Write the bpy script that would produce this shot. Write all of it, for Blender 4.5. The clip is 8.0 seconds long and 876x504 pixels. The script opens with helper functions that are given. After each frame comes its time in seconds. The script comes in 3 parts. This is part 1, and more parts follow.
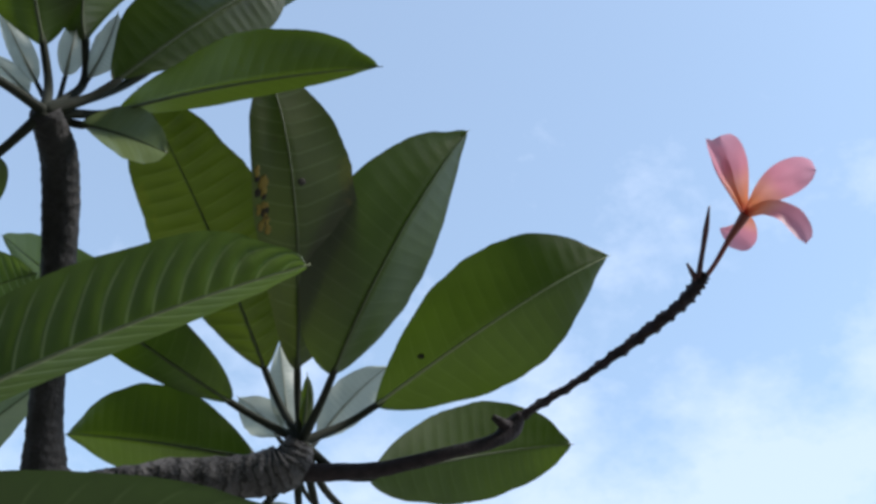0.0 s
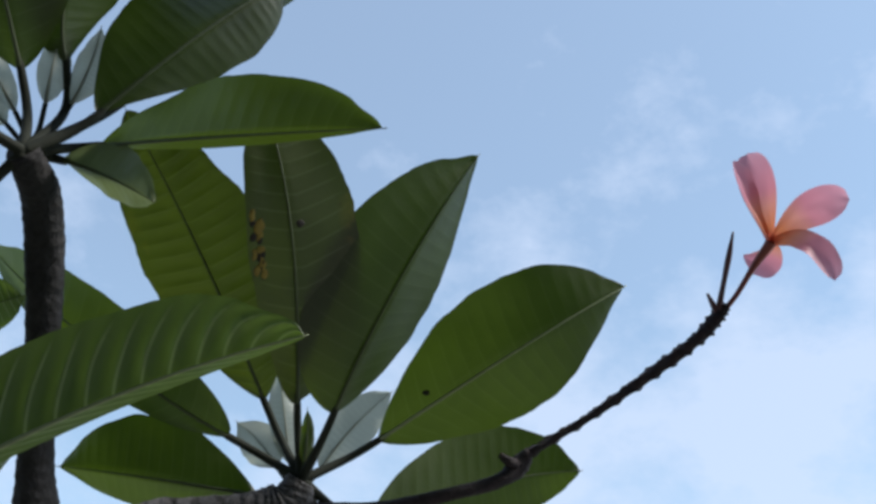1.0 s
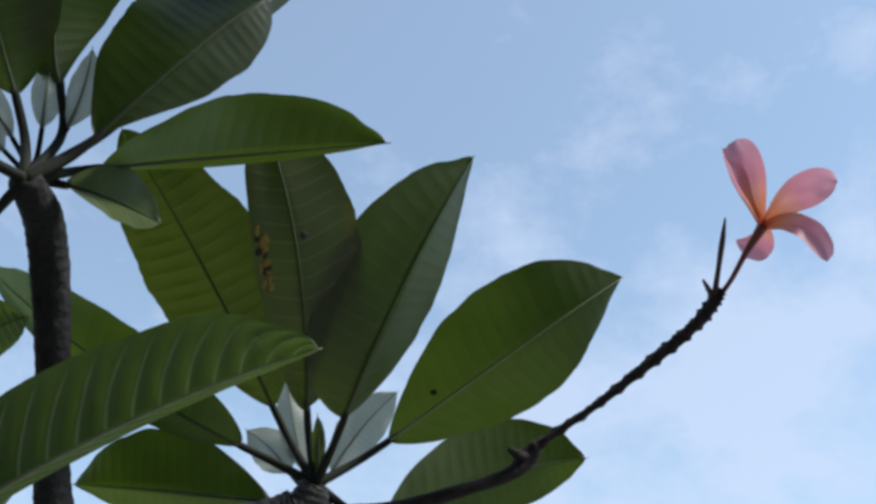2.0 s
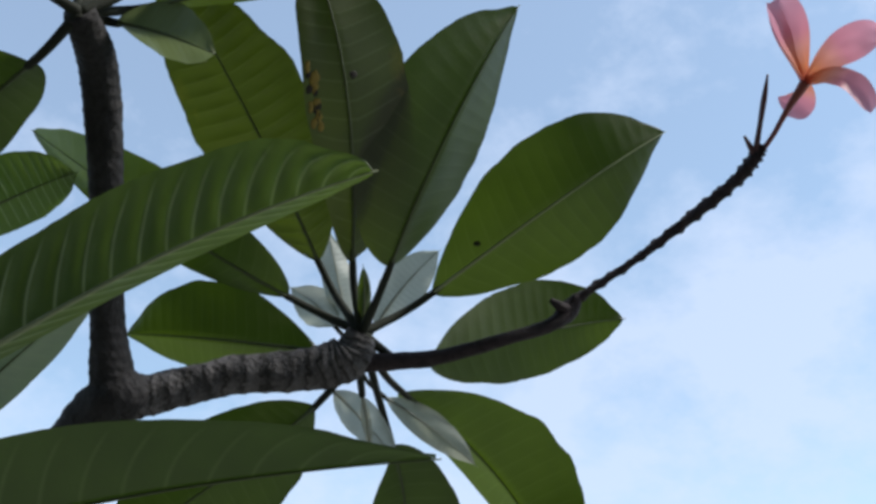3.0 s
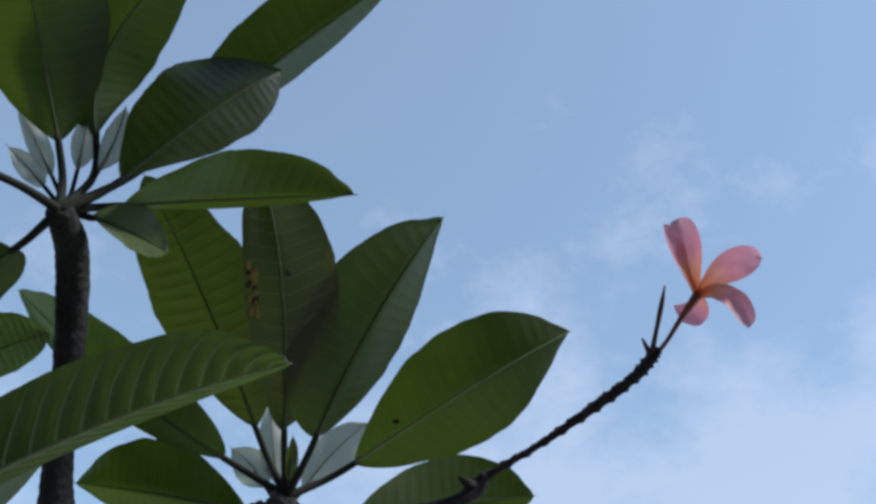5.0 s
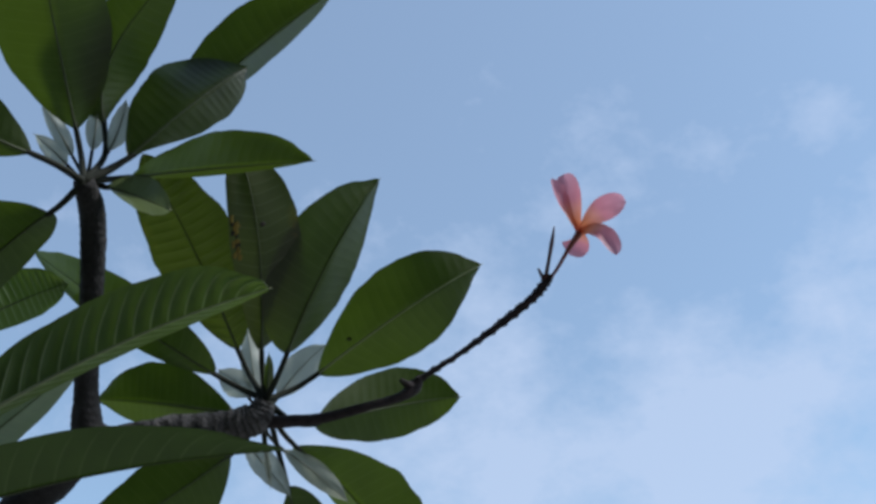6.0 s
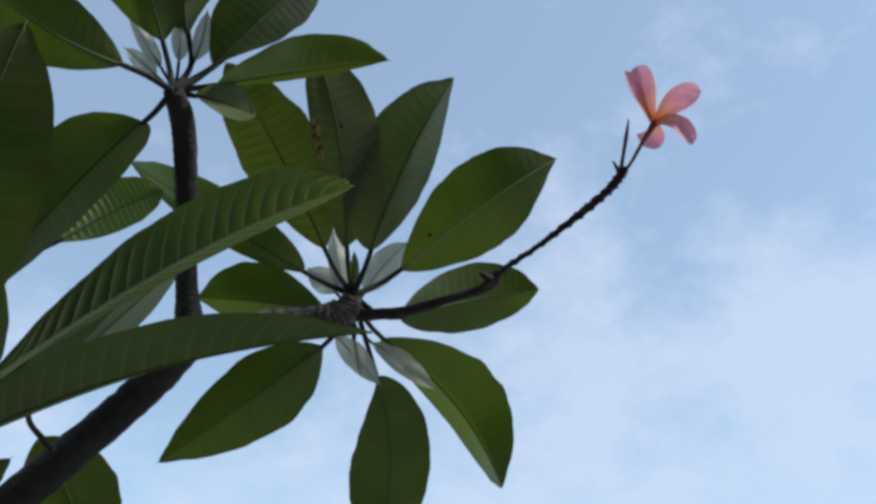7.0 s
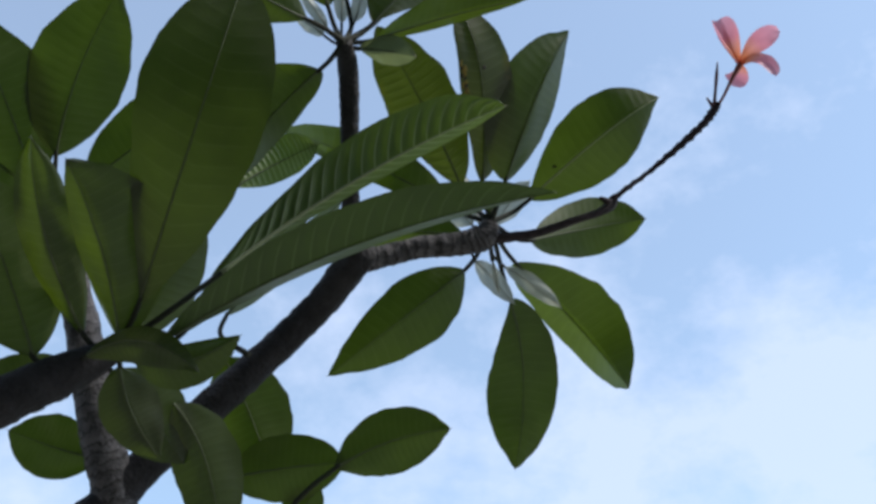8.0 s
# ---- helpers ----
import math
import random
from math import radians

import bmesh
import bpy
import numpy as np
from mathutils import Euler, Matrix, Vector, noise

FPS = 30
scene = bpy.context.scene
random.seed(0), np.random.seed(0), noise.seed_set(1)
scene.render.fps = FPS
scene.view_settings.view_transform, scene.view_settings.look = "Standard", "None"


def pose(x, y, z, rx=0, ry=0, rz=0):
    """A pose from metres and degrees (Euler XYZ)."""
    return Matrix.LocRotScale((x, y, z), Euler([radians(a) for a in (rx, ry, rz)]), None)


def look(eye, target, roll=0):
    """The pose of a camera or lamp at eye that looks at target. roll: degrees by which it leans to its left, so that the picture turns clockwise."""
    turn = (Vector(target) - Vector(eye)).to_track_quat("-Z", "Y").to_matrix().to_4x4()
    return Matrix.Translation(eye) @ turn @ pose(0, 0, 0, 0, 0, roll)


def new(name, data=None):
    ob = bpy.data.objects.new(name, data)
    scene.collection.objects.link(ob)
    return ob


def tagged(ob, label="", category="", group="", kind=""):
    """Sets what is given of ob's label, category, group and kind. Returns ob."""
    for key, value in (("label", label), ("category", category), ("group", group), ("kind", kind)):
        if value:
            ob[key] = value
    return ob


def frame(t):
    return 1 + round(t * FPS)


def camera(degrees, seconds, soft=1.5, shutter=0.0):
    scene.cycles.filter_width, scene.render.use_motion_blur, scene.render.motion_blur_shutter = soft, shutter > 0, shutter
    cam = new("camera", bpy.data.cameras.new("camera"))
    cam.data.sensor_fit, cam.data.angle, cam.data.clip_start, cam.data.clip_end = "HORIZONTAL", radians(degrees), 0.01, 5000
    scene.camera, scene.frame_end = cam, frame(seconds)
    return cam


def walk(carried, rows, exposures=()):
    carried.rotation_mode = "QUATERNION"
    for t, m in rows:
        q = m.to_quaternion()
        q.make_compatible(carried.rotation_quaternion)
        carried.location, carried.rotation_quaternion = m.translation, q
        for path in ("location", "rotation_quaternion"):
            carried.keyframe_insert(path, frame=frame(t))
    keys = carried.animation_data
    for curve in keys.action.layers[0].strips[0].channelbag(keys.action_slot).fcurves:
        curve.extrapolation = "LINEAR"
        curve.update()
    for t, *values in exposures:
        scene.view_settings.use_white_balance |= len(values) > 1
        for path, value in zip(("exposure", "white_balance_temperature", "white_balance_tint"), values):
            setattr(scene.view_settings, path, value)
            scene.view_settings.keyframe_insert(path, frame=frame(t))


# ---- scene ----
cam = camera(50, 8.0, soft=3.2)
walk(cam, [
    (0.0, pose(0.0466, 0.0102, 1.5573, 128.174, -2.043, -1.015)),
    (0.5, pose(0.0798, 0.0226, 1.5529, 129.742, -0.475, -0.138)),
    (1.0, pose(0.0415, -0.0120, 1.6579, 122.568, -2.799, -1.068)),
    (1.2, pose(0.0435, -0.0130, 1.6355, 122.700, -0.089, -1.586)),
    (2.3, pose(0.0196, -0.0320, 1.6745, 119.850, 0.385, -0.657)),
    (2.5, pose(0.0335, -0.0261, 1.6722, 118.840, -1.381, -1.451)),
    (3.0, pose(0.0000, 0.0000, 1.6000, 118.001, 0.001, 0.001)),
    (3.5, pose(-0.0298, -0.0023, 1.6033, 115.701, 0.732, 1.573)),
    (4.0, pose(-0.0077, -0.0337, 1.6420, 117.093, 1.419, -0.317)),
    (4.5, pose(0.0437, -0.0366, 1.6498, 125.130, -3.354, -0.970)),
    (4.7, pose(0.0607, -0.0521, 1.6201, 126.919, -3.304, -1.063)),
    (5.8, pose(0.0766, -0.2652, 1.5146, 123.024, -2.684, -3.070)),
    (6.0, pose(0.0768, -0.2795, 1.4269, 124.868, 0.529, -3.010)),
    (6.5, pose(0.0980, -0.2899, 1.4139, 123.411, -2.967, -0.080)),
    (7.0, pose(0.0816, -0.2976, 1.3956, 119.424, -0.667, 2.132)),
    (7.2, pose(0.0636, -0.3347, 1.3914, 117.482, -0.509, 2.633)),
    (7.5, pose(0.0556, -0.3381, 1.3469, 116.108, 1.518, 6.000)),
    (7.8, pose(-0.0470, -0.2966, 1.2376, 121.148, 1.501, 2.257)),
    (8.0, pose(-0.0821, -0.3458, 1.1475, 124.282, 1.608, 3.879)),
], exposures=[(0.0, 0.37, 6350, 10), (0.5, 0.12, 6350, 9), (1.0, 0.15, 6400, 9), (2.5, 0.02, 6300, 9), (3.0, 0.17, 6400, 10), (3.5, 0.27, 6650, 13), (4.0, 0.3, 6400, 10),
              (4.5, -0.08, 6050, 9), (6.0, -0.16, 6050, 9), (6.5, 0.06, 6450, 9), (7.0, 0.02, 6450, 9), (7.5, 0.0, 6250, 11), (8.0, 0.26, 6350, 12)])

# ---- sky and sun ----
SUN_ELEVATION, SUN_TURN = radians(48), radians(100)   # turn: clockwise from +y
world = bpy.data.worlds.new("sky")
scene.world = world
world.use_nodes = True
wn, wl = world.node_tree.nodes, world.node_tree.links
wn.clear()
w_out = wn.new("ShaderNodeOutputWorld")
w_bg = wn.new("ShaderNodeBackground")
w_sky = wn.new("ShaderNodeTexSky")
w_sky.sky_type = "NISHITA"
w_sky.sun_disc = False
w_sky.sun_elevation = SUN_ELEVATION
w_sky.sun_rotation = SUN_TURN
w_sky.air_density, w_sky.dust_density, w_sky.ozone_density = 1.0, 0.8, 0.0
w_co = wn.new("ShaderNodeTexCoord")
w_map = wn.new("ShaderNodeMapping")
w_map.inputs["Scale"].default_value = (1.0, 1.0, 1.5)
w_map.inputs["Location"].default_value = (1.42, 0.51, 1.13)
w_big = wn.new("ShaderNodeTexNoise")
w_big.inputs["Scale"].default_value = 3.0
w_big.inputs["Detail"].default_value = 7
w_big.inputs["Roughness"].default_value = 0.5
w_ramp = wn.new("ShaderNodeValToRGB")
w_ramp.color_ramp.elements[0].position = 0.44
w_ramp.color_ramp.elements[1].position = 0.62
w_ramp.color_ramp.elements[0].color = (0.31, 0.31, 0.31, 1)
w_ramp.color_ramp.elements[1].color = (0.80, 0.80, 0.80, 1)
w_mix = wn.new("ShaderNodeMixRGB")
w_mix.inputs["Color2"].default_value = (3.85, 4.45, 5.62, 1)
w_bg.inputs["Strength"].default_value = 0.167
wl.new(w_co.outputs["Generated"], w_map.inputs["Vector"])
wl.new(w_map.outputs["Vector"], w_big.inputs["Vector"])
w_split = wn.new("ShaderNodeSeparateXYZ")
wl.new(w_co.outputs["Generated"], w_split.inputs[0])
w_low = wn.new("ShaderNodeMapRange")
wl.new(w_split.outputs["Z"], w_low.inputs["Value"])
for key, value in (("From Min", 0.22), ("From Max", 0.72), ("To Min", 0.065), ("To Max", -0.15)):
    w_low.inputs[key].default_value = value
w_puff = wn.new("ShaderNodeTexNoise")
w_puff.inputs["Scale"].default_value = 7.5
w_puff.inputs["Detail"].default_value = 8
w_puff.inputs["Roughness"].default_value = 0.63
wl.new(w_map.outputs["Vector"], w_puff.inputs["Vector"])
w_both = wn.new("ShaderNodeMixRGB")
w_both.inputs[0].default_value = 0.58
wl.new(w_big.outputs["Fac"], w_both.inputs[1])
wl.new(w_puff.outputs["Fac"], w_both.inputs[2])
w_add = wn.new("ShaderNodeMath")
wl.new(w_both.outputs[0], w_add.inputs[0])
wl.new(w_low.outputs[0], w_add.inputs[1])
w_sum = w_add.outputs[0]
# the thicker clouds: direction, reach, density
for way, reach, density in (((0.30, 0.85, 0.43), 0.12, 0.10), ((0.14, 0.89, 0.43), 0.11, 0.09), ((0.46, 0.77, 0.45), 0.20, 0.12),
                            ((0.27, 0.90, 0.34), 0.25, 0.05), ((0.05, 0.94, 0.33), 0.20, 0.07), ((0.425, 0.665, 0.64), 0.060, 0.11)):
    w_far = wn.new("ShaderNodeVectorMath")
    w_far.operation = "DISTANCE"
    wl.new(w_co.outputs["Generated"], w_far.inputs[0])
    w_far.inputs[1].default_value = Vector(way).normalized()
    w_blob = wn.new("ShaderNodeMapRange")
    w_blob.interpolation_type = "SMOOTHSTEP"
    wl.new(w_far.outputs["Value"], w_blob.inputs["Value"])
    for key, value in (("From Min", 0.0), ("From Max", reach), ("To Min", density), ("To Max", 0.0)):
        w_blob.inputs[key].default_value = value
    w_more = wn.new("ShaderNodeMath")
    wl.new(w_sum, w_more.inputs[0])
    wl.new(w_blob.outputs[0], w_more.inputs[1])
    w_sum = w_more.outputs[0]
wl.new(w_sum, w_ramp.inputs["Fac"])
wl.new(w_ramp.outputs["Color"], w_mix.inputs["Fac"])
w_tint = wn.new("ShaderNodeMixRGB")
w_tint.blend_type = "MULTIPLY"
w_tint.inputs[0].default_value = 1.0
w_tint.inputs[2].default_value = (0.93, 1.11, 1.10, 1)
wl.new(w_sky.outputs["Color"], w_tint.inputs[1])
wl.new(w_tint.outputs[0], w_mix.inputs["Color1"])
wl.new(w_mix.outputs["Color"], w_bg.inputs["Color"])
wl.new(w_bg.outputs["Background"], w_out.inputs["Surface"])

sun = new("sun", bpy.data.lights.new("sun", "SUN"))
sun.data.energy = 3.3
sun.data.angle = radians(12)
sun.data.color = (1.0, 0.95, 0.87)
sun_way = Vector((math.sin(SUN_TURN) * math.cos(SUN_ELEVATION), math.cos(SUN_TURN) * math.cos(SUN_ELEVATION), math.sin(SUN_ELEVATION)))
sun.matrix_world = look(sun_way * 30, (0, 0, 0))


# ---- materials ----
def material(name):
    m = bpy.data.materials.new(name)
    m.use_nodes = True
    n, l = m.node_tree.nodes, m.node_tree.links
    return m, n, l, n["Principled BSDF"], n["Material Output"]


def node(n, kind, **values):
    made = n.new(kind)
    for key, value in values.items():
        made.inputs[key].default_value = value
    return made


def math_node(n, l, operation, a, b=None):
    made = n.new("ShaderNodeMath")
    made.operation = operation
    for slot, value in zip(made.inputs, (a, b)):
        if value is None:
            continue
        if isinstance(value, (int, float)):
            slot.default_value = value
        else:
            l.new(value, slot)
    return made.outputs[0]


def mix_color(n, l, fac, a, b):
    made = n.new("ShaderNodeMixRGB")
    for slot, value in zip(made.inputs, (fac, a, b)):
        if isinstance(value, (int, float)):
            slot.default_value = value
        elif isinstance(value, tuple):
            slot.default_value = (*value, 1)
        else:
            l.new(value, slot)
    return made.outputs[0]


def leaf_material(name, dark, fresh, glow, share, spots, vein_strength=0.14, gloss=0.36, vein_width=0.09, vein_color=(0.30, 0.38, 0.20)):
    """Leaf: UV x counts the side veins, UV y runs from midrib (0) to margin (1)."""
    m, n, l, bsdf, out = material(name)
    uv = n.new("ShaderNodeUVMap")
    split = n.new("ShaderNodeSeparateXYZ")
    l.new(uv.outputs["UV"], split.inputs[0])
    across = split.outputs["Y"]
    co = n.new("ShaderNodeTexCoord").outputs["Object"]
    broad = node(n, "ShaderNodeTexNoise", Scale=22.0, Detail=4.0, Roughness=0.6)
    fine = node(n, "ShaderNodeTexNoise", Scale=420.0, Detail=3.0)
    l.new(co, broad.inputs["Vector"])
    l.new(co, fine.inputs["Vector"])
    each = n.new("ShaderNodeObjectInfo").outputs["Random"]
    uneven = n.new("ShaderNodeMapRange")
    l.new(broad.outputs["Fac"], uneven.inputs["Value"])
    uneven.inputs["From Min"].default_value, uneven.inputs["From Max"].default_value = 0.30, 0.70
    blend = math_node(n, l, "ADD", math_node(n, l, "MULTIPLY", uneven.outputs[0], 0.7), math_node(n, l, "MULTIPLY", each, 0.35))
    base = mix_color(n, l, blend, dark, fresh)
    base = mix_color(n, l, math_node(n, l, "MULTIPLY", fine.outputs["Fac"], 0.25), base, dark)
    # side veins: thin pale lines
    phase = math_node(n, l, "FRACT", split.outputs["X"])
    off = math_node(n, l, "ABSOLUTE", math_node(n, l, "SUBTRACT", phase, 0.5))
    vein = n.new("ShaderNodeMapRange")
    l.new(off, vein.inputs["Value"])
    for key, value in (("From Min", 0.0), ("From Max", vein_width), ("To Min", vein_strength), ("To Max", 0.0)):
        vein.inputs[key].default_value = value
    edge = n.new("ShaderNodeMapRange")
    l.new(across, edge.inputs["Value"])
    for key, value in (("From Min", 0.7), ("From Max", 0.93), ("To Min", 1.0), ("To Max", 0.0)):
        edge.inputs[key].default_value = value
    vein_fac = math_node(n, l, "MULTIPLY", vein.outputs[0], edge.outputs[0])
    base = mix_color(n, l, vein_fac, base, vein_color)
    if spots:
        speck = node(n, "ShaderNodeTexNoise", Scale=60.0, Detail=2.0)
        l.new(co, speck.inputs["Vector"])
        hit = n.new("ShaderNodeMapRange")
        l.new(speck.outputs["Fac"], hit.inputs["Value"])
        for key, value in (("From Min", 0.70), ("From Max", 0.74), ("To Min", 0.0), ("To Max", 0.8)):
            hit.inputs[key].default_value = value
        base = mix_color(n, l, hit.outputs[0], base, (0.05, 0.035, 0.015))
        rim = n.new("ShaderNodeMapRange")
        l.new(across, rim.inputs["Value"])
        for key, value in (("From Min", 0.72), ("From Max", 0.95), ("To Min", 0.0), ("To Max", 1.0)):
            rim.inputs[key].default_value = value
        patch = n.new("ShaderNodeMapRange")
        l.new(broad.outputs["Fac"], patch.inputs["Value"])
        for key, value in (("From Min", 0.60), ("From Max", 0.68), ("To Min", 0.0), ("To Max", 0.5)):
            patch.inputs[key].default_value = value
        base = mix_color(n, l, math_node(n, l, "MULTIPLY", rim.outputs[0], patch.outputs[0]), base, (0.30, 0.21, 0.03))
    l.new(base, bsdf.inputs["Base Color"])
    rough = n.new("ShaderNodeMapRange")
    l.new(broad.outputs["Fac"], rough.inputs["Value"])
    rough.inputs["To Min"].default_value, rough.inputs["To Max"].default_value = gloss, gloss + 0.16
    l.new(rough.outputs[0], bsdf.inputs["Roughness"])
    bsdf.inputs["Specular IOR Level"].default_value = 0.75
    bump = node(n, "ShaderNodeBump", Strength=0.25, Distance=0.0006)
    l.new(math_node(n, l, "ADD", fine.outputs["Fac"], vein_fac), bump.inputs["Height"])
    l.new(bump.outputs[0], bsdf.inputs["Normal"])
    through_light = n.new("ShaderNodeBsdfTranslucent")
    l.new(mix_color(n, l, blend, glow, tuple(c * 1.3 for c in glow)), through_light.inputs["Color"])
    both = n.new("ShaderNodeMixShader")
    both.inputs[0].default_value = share
    l.new(bsdf.outputs[0], both.inputs[1])
    l.new(through_light.outputs[0], both.inputs[2])
    l.new(both.outputs[0], out.inputs["Surface"])
    return m


def bark_material(name, dark, pale, scale, scar=0.0):
    m, n, l, bsdf, out = material(name)
    co = n.new("ShaderNodeTexCoord").outputs["Object"]
    broad = node(n, "ShaderNodeTexNoise", Scale=scale, Detail=6.0, Roughness=0.65)
    fine = node(n, "ShaderNodeTexNoise", Scale=scale * 9, Detail=4.0, Roughness=0.6)
    cracks = node(n, "ShaderNodeTexVoronoi", Scale=scale * 4)
    for tex in (broad, fine, cracks):
        l.new(co, tex.inputs["Vector"])
    fac = math_node(n, l, "ADD", math_node(n, l, "MULTIPLY", broad.outputs["Fac"], 0.7), math_node(n, l, "MULTIPLY", fine.outputs["Fac"], 0.3))
    ramp = n.new("ShaderNodeValToRGB")
    ramp.color_ramp.elements[0].position, ramp.color_ramp.elements[1].position = 0.36, 0.64
    ramp.color_ramp.elements[0].color, ramp.color_ramp.elements[1].color = (*dark, 1), (*pale, 1)
    l.new(fac, ramp.inputs["Fac"])
    colour = ramp.outputs["Color"]
    if scar:
        uv = n.new("ShaderNodeUVMap")
        split = n.new("ShaderNodeSeparateXYZ")
        l.new(uv.outputs["UV"], split.inputs[0])
        turn = math_node(n, l, "ADD", split.outputs["X"], math_node(n, l, "MULTIPLY", broad.outputs["Fac"], 3.0))
        gap = math_node(n, l, "ABSOLUTE", math_node(n, l, "SUBTRACT", math_node(n, l, "FRACT", turn), 0.5))
        line = n.new("ShaderNodeMapRange")
        l.new(gap, line.inputs["Value"])
        for key, value in (("From Min", 0.03), ("From Max", 0.17), ("To Min", scar), ("To Max", 0.0)):
            line.inputs[key].default_value = value
        colour = mix_color(n, l, math_node(n, l, "MULTIPLY", line.outputs[0], fine.outputs["Fac"]), colour, (0.02, 0.018, 0.017))
    l.new(colour, bsdf.inputs["Base Color"])
    bsdf.inputs["Roughness"].default_value = 0.8
    bump = node(n, "ShaderNodeBump", Strength=0.7, Distance=0.002)
    l.new(math_node(n, l, "ADD", fine.outputs["Fac"], cracks.outputs["Distance"]), bump.inputs["Height"])
    l.new(bump.outputs[0], bsdf.inputs["Normal"])
    return m


def petal_material():
    """Petal: UV x runs from the throat (0) to the tip (1)."""
    m, n, l, bsdf, out = material("petal_pink")
    uv = n.new("ShaderNodeUVMap")
    split = n.new("ShaderNodeSeparateXYZ")
    l.new(uv.outputs["UV"], split.inputs[0])
    ramp = n.new("ShaderNodeValToRGB")
    ramp.color_ramp.elements[0].position, ramp.color_ramp.elements[1].position = 0.0, 1.0
    ramp.color_ramp.elements[0].color, ramp.color_ramp.elements[1].color = (0.50, 0.09, 0.03, 1), (0.72, 0.40, 0.52, 1)
    for position, colour in ((0.16, (0.74, 0.25, 0.07)), (0.34, (0.76, 0.33, 0.24)), (0.52, (0.74, 0.29, 0.36)), (0.8, (0.72, 0.33, 0.43))):
        ramp.color_ramp.elements.new(position).color = (*colour, 1)
    co = n.new("ShaderNodeTexCoord").outputs["Object"]
    soft_noise = node(n, "ShaderNodeTexNoise", Scale=90.0, Detail=4.0)
    l.new(co, soft_noise.inputs["Vector"])
    l.new(split.outputs["X"], ramp.inputs["Fac"])
    base = mix_color(n, l, math_node(n, l, "MULTIPLY", soft_noise.outputs["Fac"], 0.35), ramp.outputs["Color"], (0.74, 0.26, 0.33))
    l.new(base, bsdf.inputs["Base Color"])
    bsdf.inputs["Roughness"].default_value = 0.5
    glow = n.new("ShaderNodeBsdfTranslucent")
    l.new(base, glow.inputs["Color"])
    both = n.new("ShaderNodeMixShader")
    both.inputs[0].default_value = 0.40
    l.new(bsdf.outputs[0], both.inputs[1])
    l.new(glow.outputs[0], both.inputs[2])
    l.new(both.outputs[0], out.inputs["Surface"])
    return m


def plain_grain(name, a, b, scale, rough):
    m, n, l, bsdf, out = material(name)
    co = n.new("ShaderNodeTexCoord").outputs["Object"]
    grain = node(n, "ShaderNodeTexNoise", Scale=scale, Detail=6.0, Roughness=0.6)
    l.new(co, grain.inputs["Vector"])
    l.new(mix_color(n, l, grain.outputs["Fac"], a, b), bsdf.inputs["Base Color"])
    bsdf.inputs["Roughness"].default_value = rough
    bump = node(n, "ShaderNodeBump", Strength=0.4, Distance=0.001)
    l.new(grain.outputs["Fac"], bump.inputs["Height"])
    l.new(bump.outputs[0], bsdf.inputs["Normal"])
    return m


LEAF = leaf_material("leaf_green", (0.026, 0.036, 0.009), (0.070, 0.090, 0.026), (0.058, 0.096, 0.004), 0.42, False, 0.12)
LEAF_FRESH = leaf_material("leaf_fresh", (0.09, 0.115, 0.05), (0.17, 0.20, 0.10), (0.14, 0.18, 0.07), 0.40, False, 0.08)
LEAF_VEINED = leaf_material("leaf_veined", (0.074, 0.120, 0.036), (0.160, 0.222, 0.076), (0.104, 0.172, 0.018), 0.32, False, 1.0, 0.40, 0.095, (0.46, 0.55, 0.32))
LEAF_SPOTTED = leaf_material("leaf_spotted", (0.026, 0.033, 0.008), (0.070, 0.080, 0.022), (0.052, 0.076, 0.004), 0.40, True, 0.24)
LEAF_SAGE = leaf_material("leaf_sage", (0.17, 0.20, 0.14), (0.27, 0.30, 0.22), (0.14, 0.19, 0.09), 0.35, False, 0.30)
LEAF_PALE = leaf_material("leaf_pale", (0.30, 0.32, 0.27), (0.46, 0.48, 0.42), (0.40, 0.43, 0.36), 0.5, False)
# darker, less translucent leaf green: shade from neighbouring leaves is in the colour
LEAF_SHADED = leaf_material("leaf_green_shaded", (0.017, 0.032, 0.009), (0.044, 0.070, 0.022), (0.030, 0.058, 0.005), 0.30, False, 0.20)
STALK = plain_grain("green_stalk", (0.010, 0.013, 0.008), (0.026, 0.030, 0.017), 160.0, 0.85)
RIB = plain_grain("green_rib", (0.045, 0.060, 0.022), (0.085, 0.108, 0.044), 200.0, 0.6)
RIB_PALE = plain_grain("pale_midrib", (0.22, 0.26, 0.13), (0.34, 0.38, 0.22), 200.0, 0.5)
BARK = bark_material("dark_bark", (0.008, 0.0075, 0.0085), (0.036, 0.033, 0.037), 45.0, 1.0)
BARK_PALE = bark_material("grey_bark", (0.030, 0.028, 0.030), (0.16, 0.15, 0.155), 55.0, 2.1)
STALK_BROWN = bark_material("brown_stalk", (0.012, 0.008, 0.010), (0.046, 0.029, 0.034), 120.0)
PETAL = petal_material()
THROAT = plain_grain("orange_throat", (0.15, 0.04, 0.035), (0.30, 0.08, 0.05), 200.0, 0.5)
BUD = plain_grain("bud_skin", (0.06, 0.028, 0.030), (0.14, 0.06, 0.06), 220.0, 0.5)
PAVED = plain_grain("pale_ground", (0.14, 0.135, 0.115), (0.24, 0.23, 0.20), 3.0, 0.9)


# ---- shapes ----
def part(name, bm, mat, parent, label="", smooth=True):
    data = bpy.data.meshes.new(name)
    bm.to_mesh(data)
    bm.free()
    data.materials.append(mat)
    if smooth:
        data.shade_smooth()
    ob = new(name, data)
    ob.parent = parent
    if label:
        tagged(ob, label)
    return ob


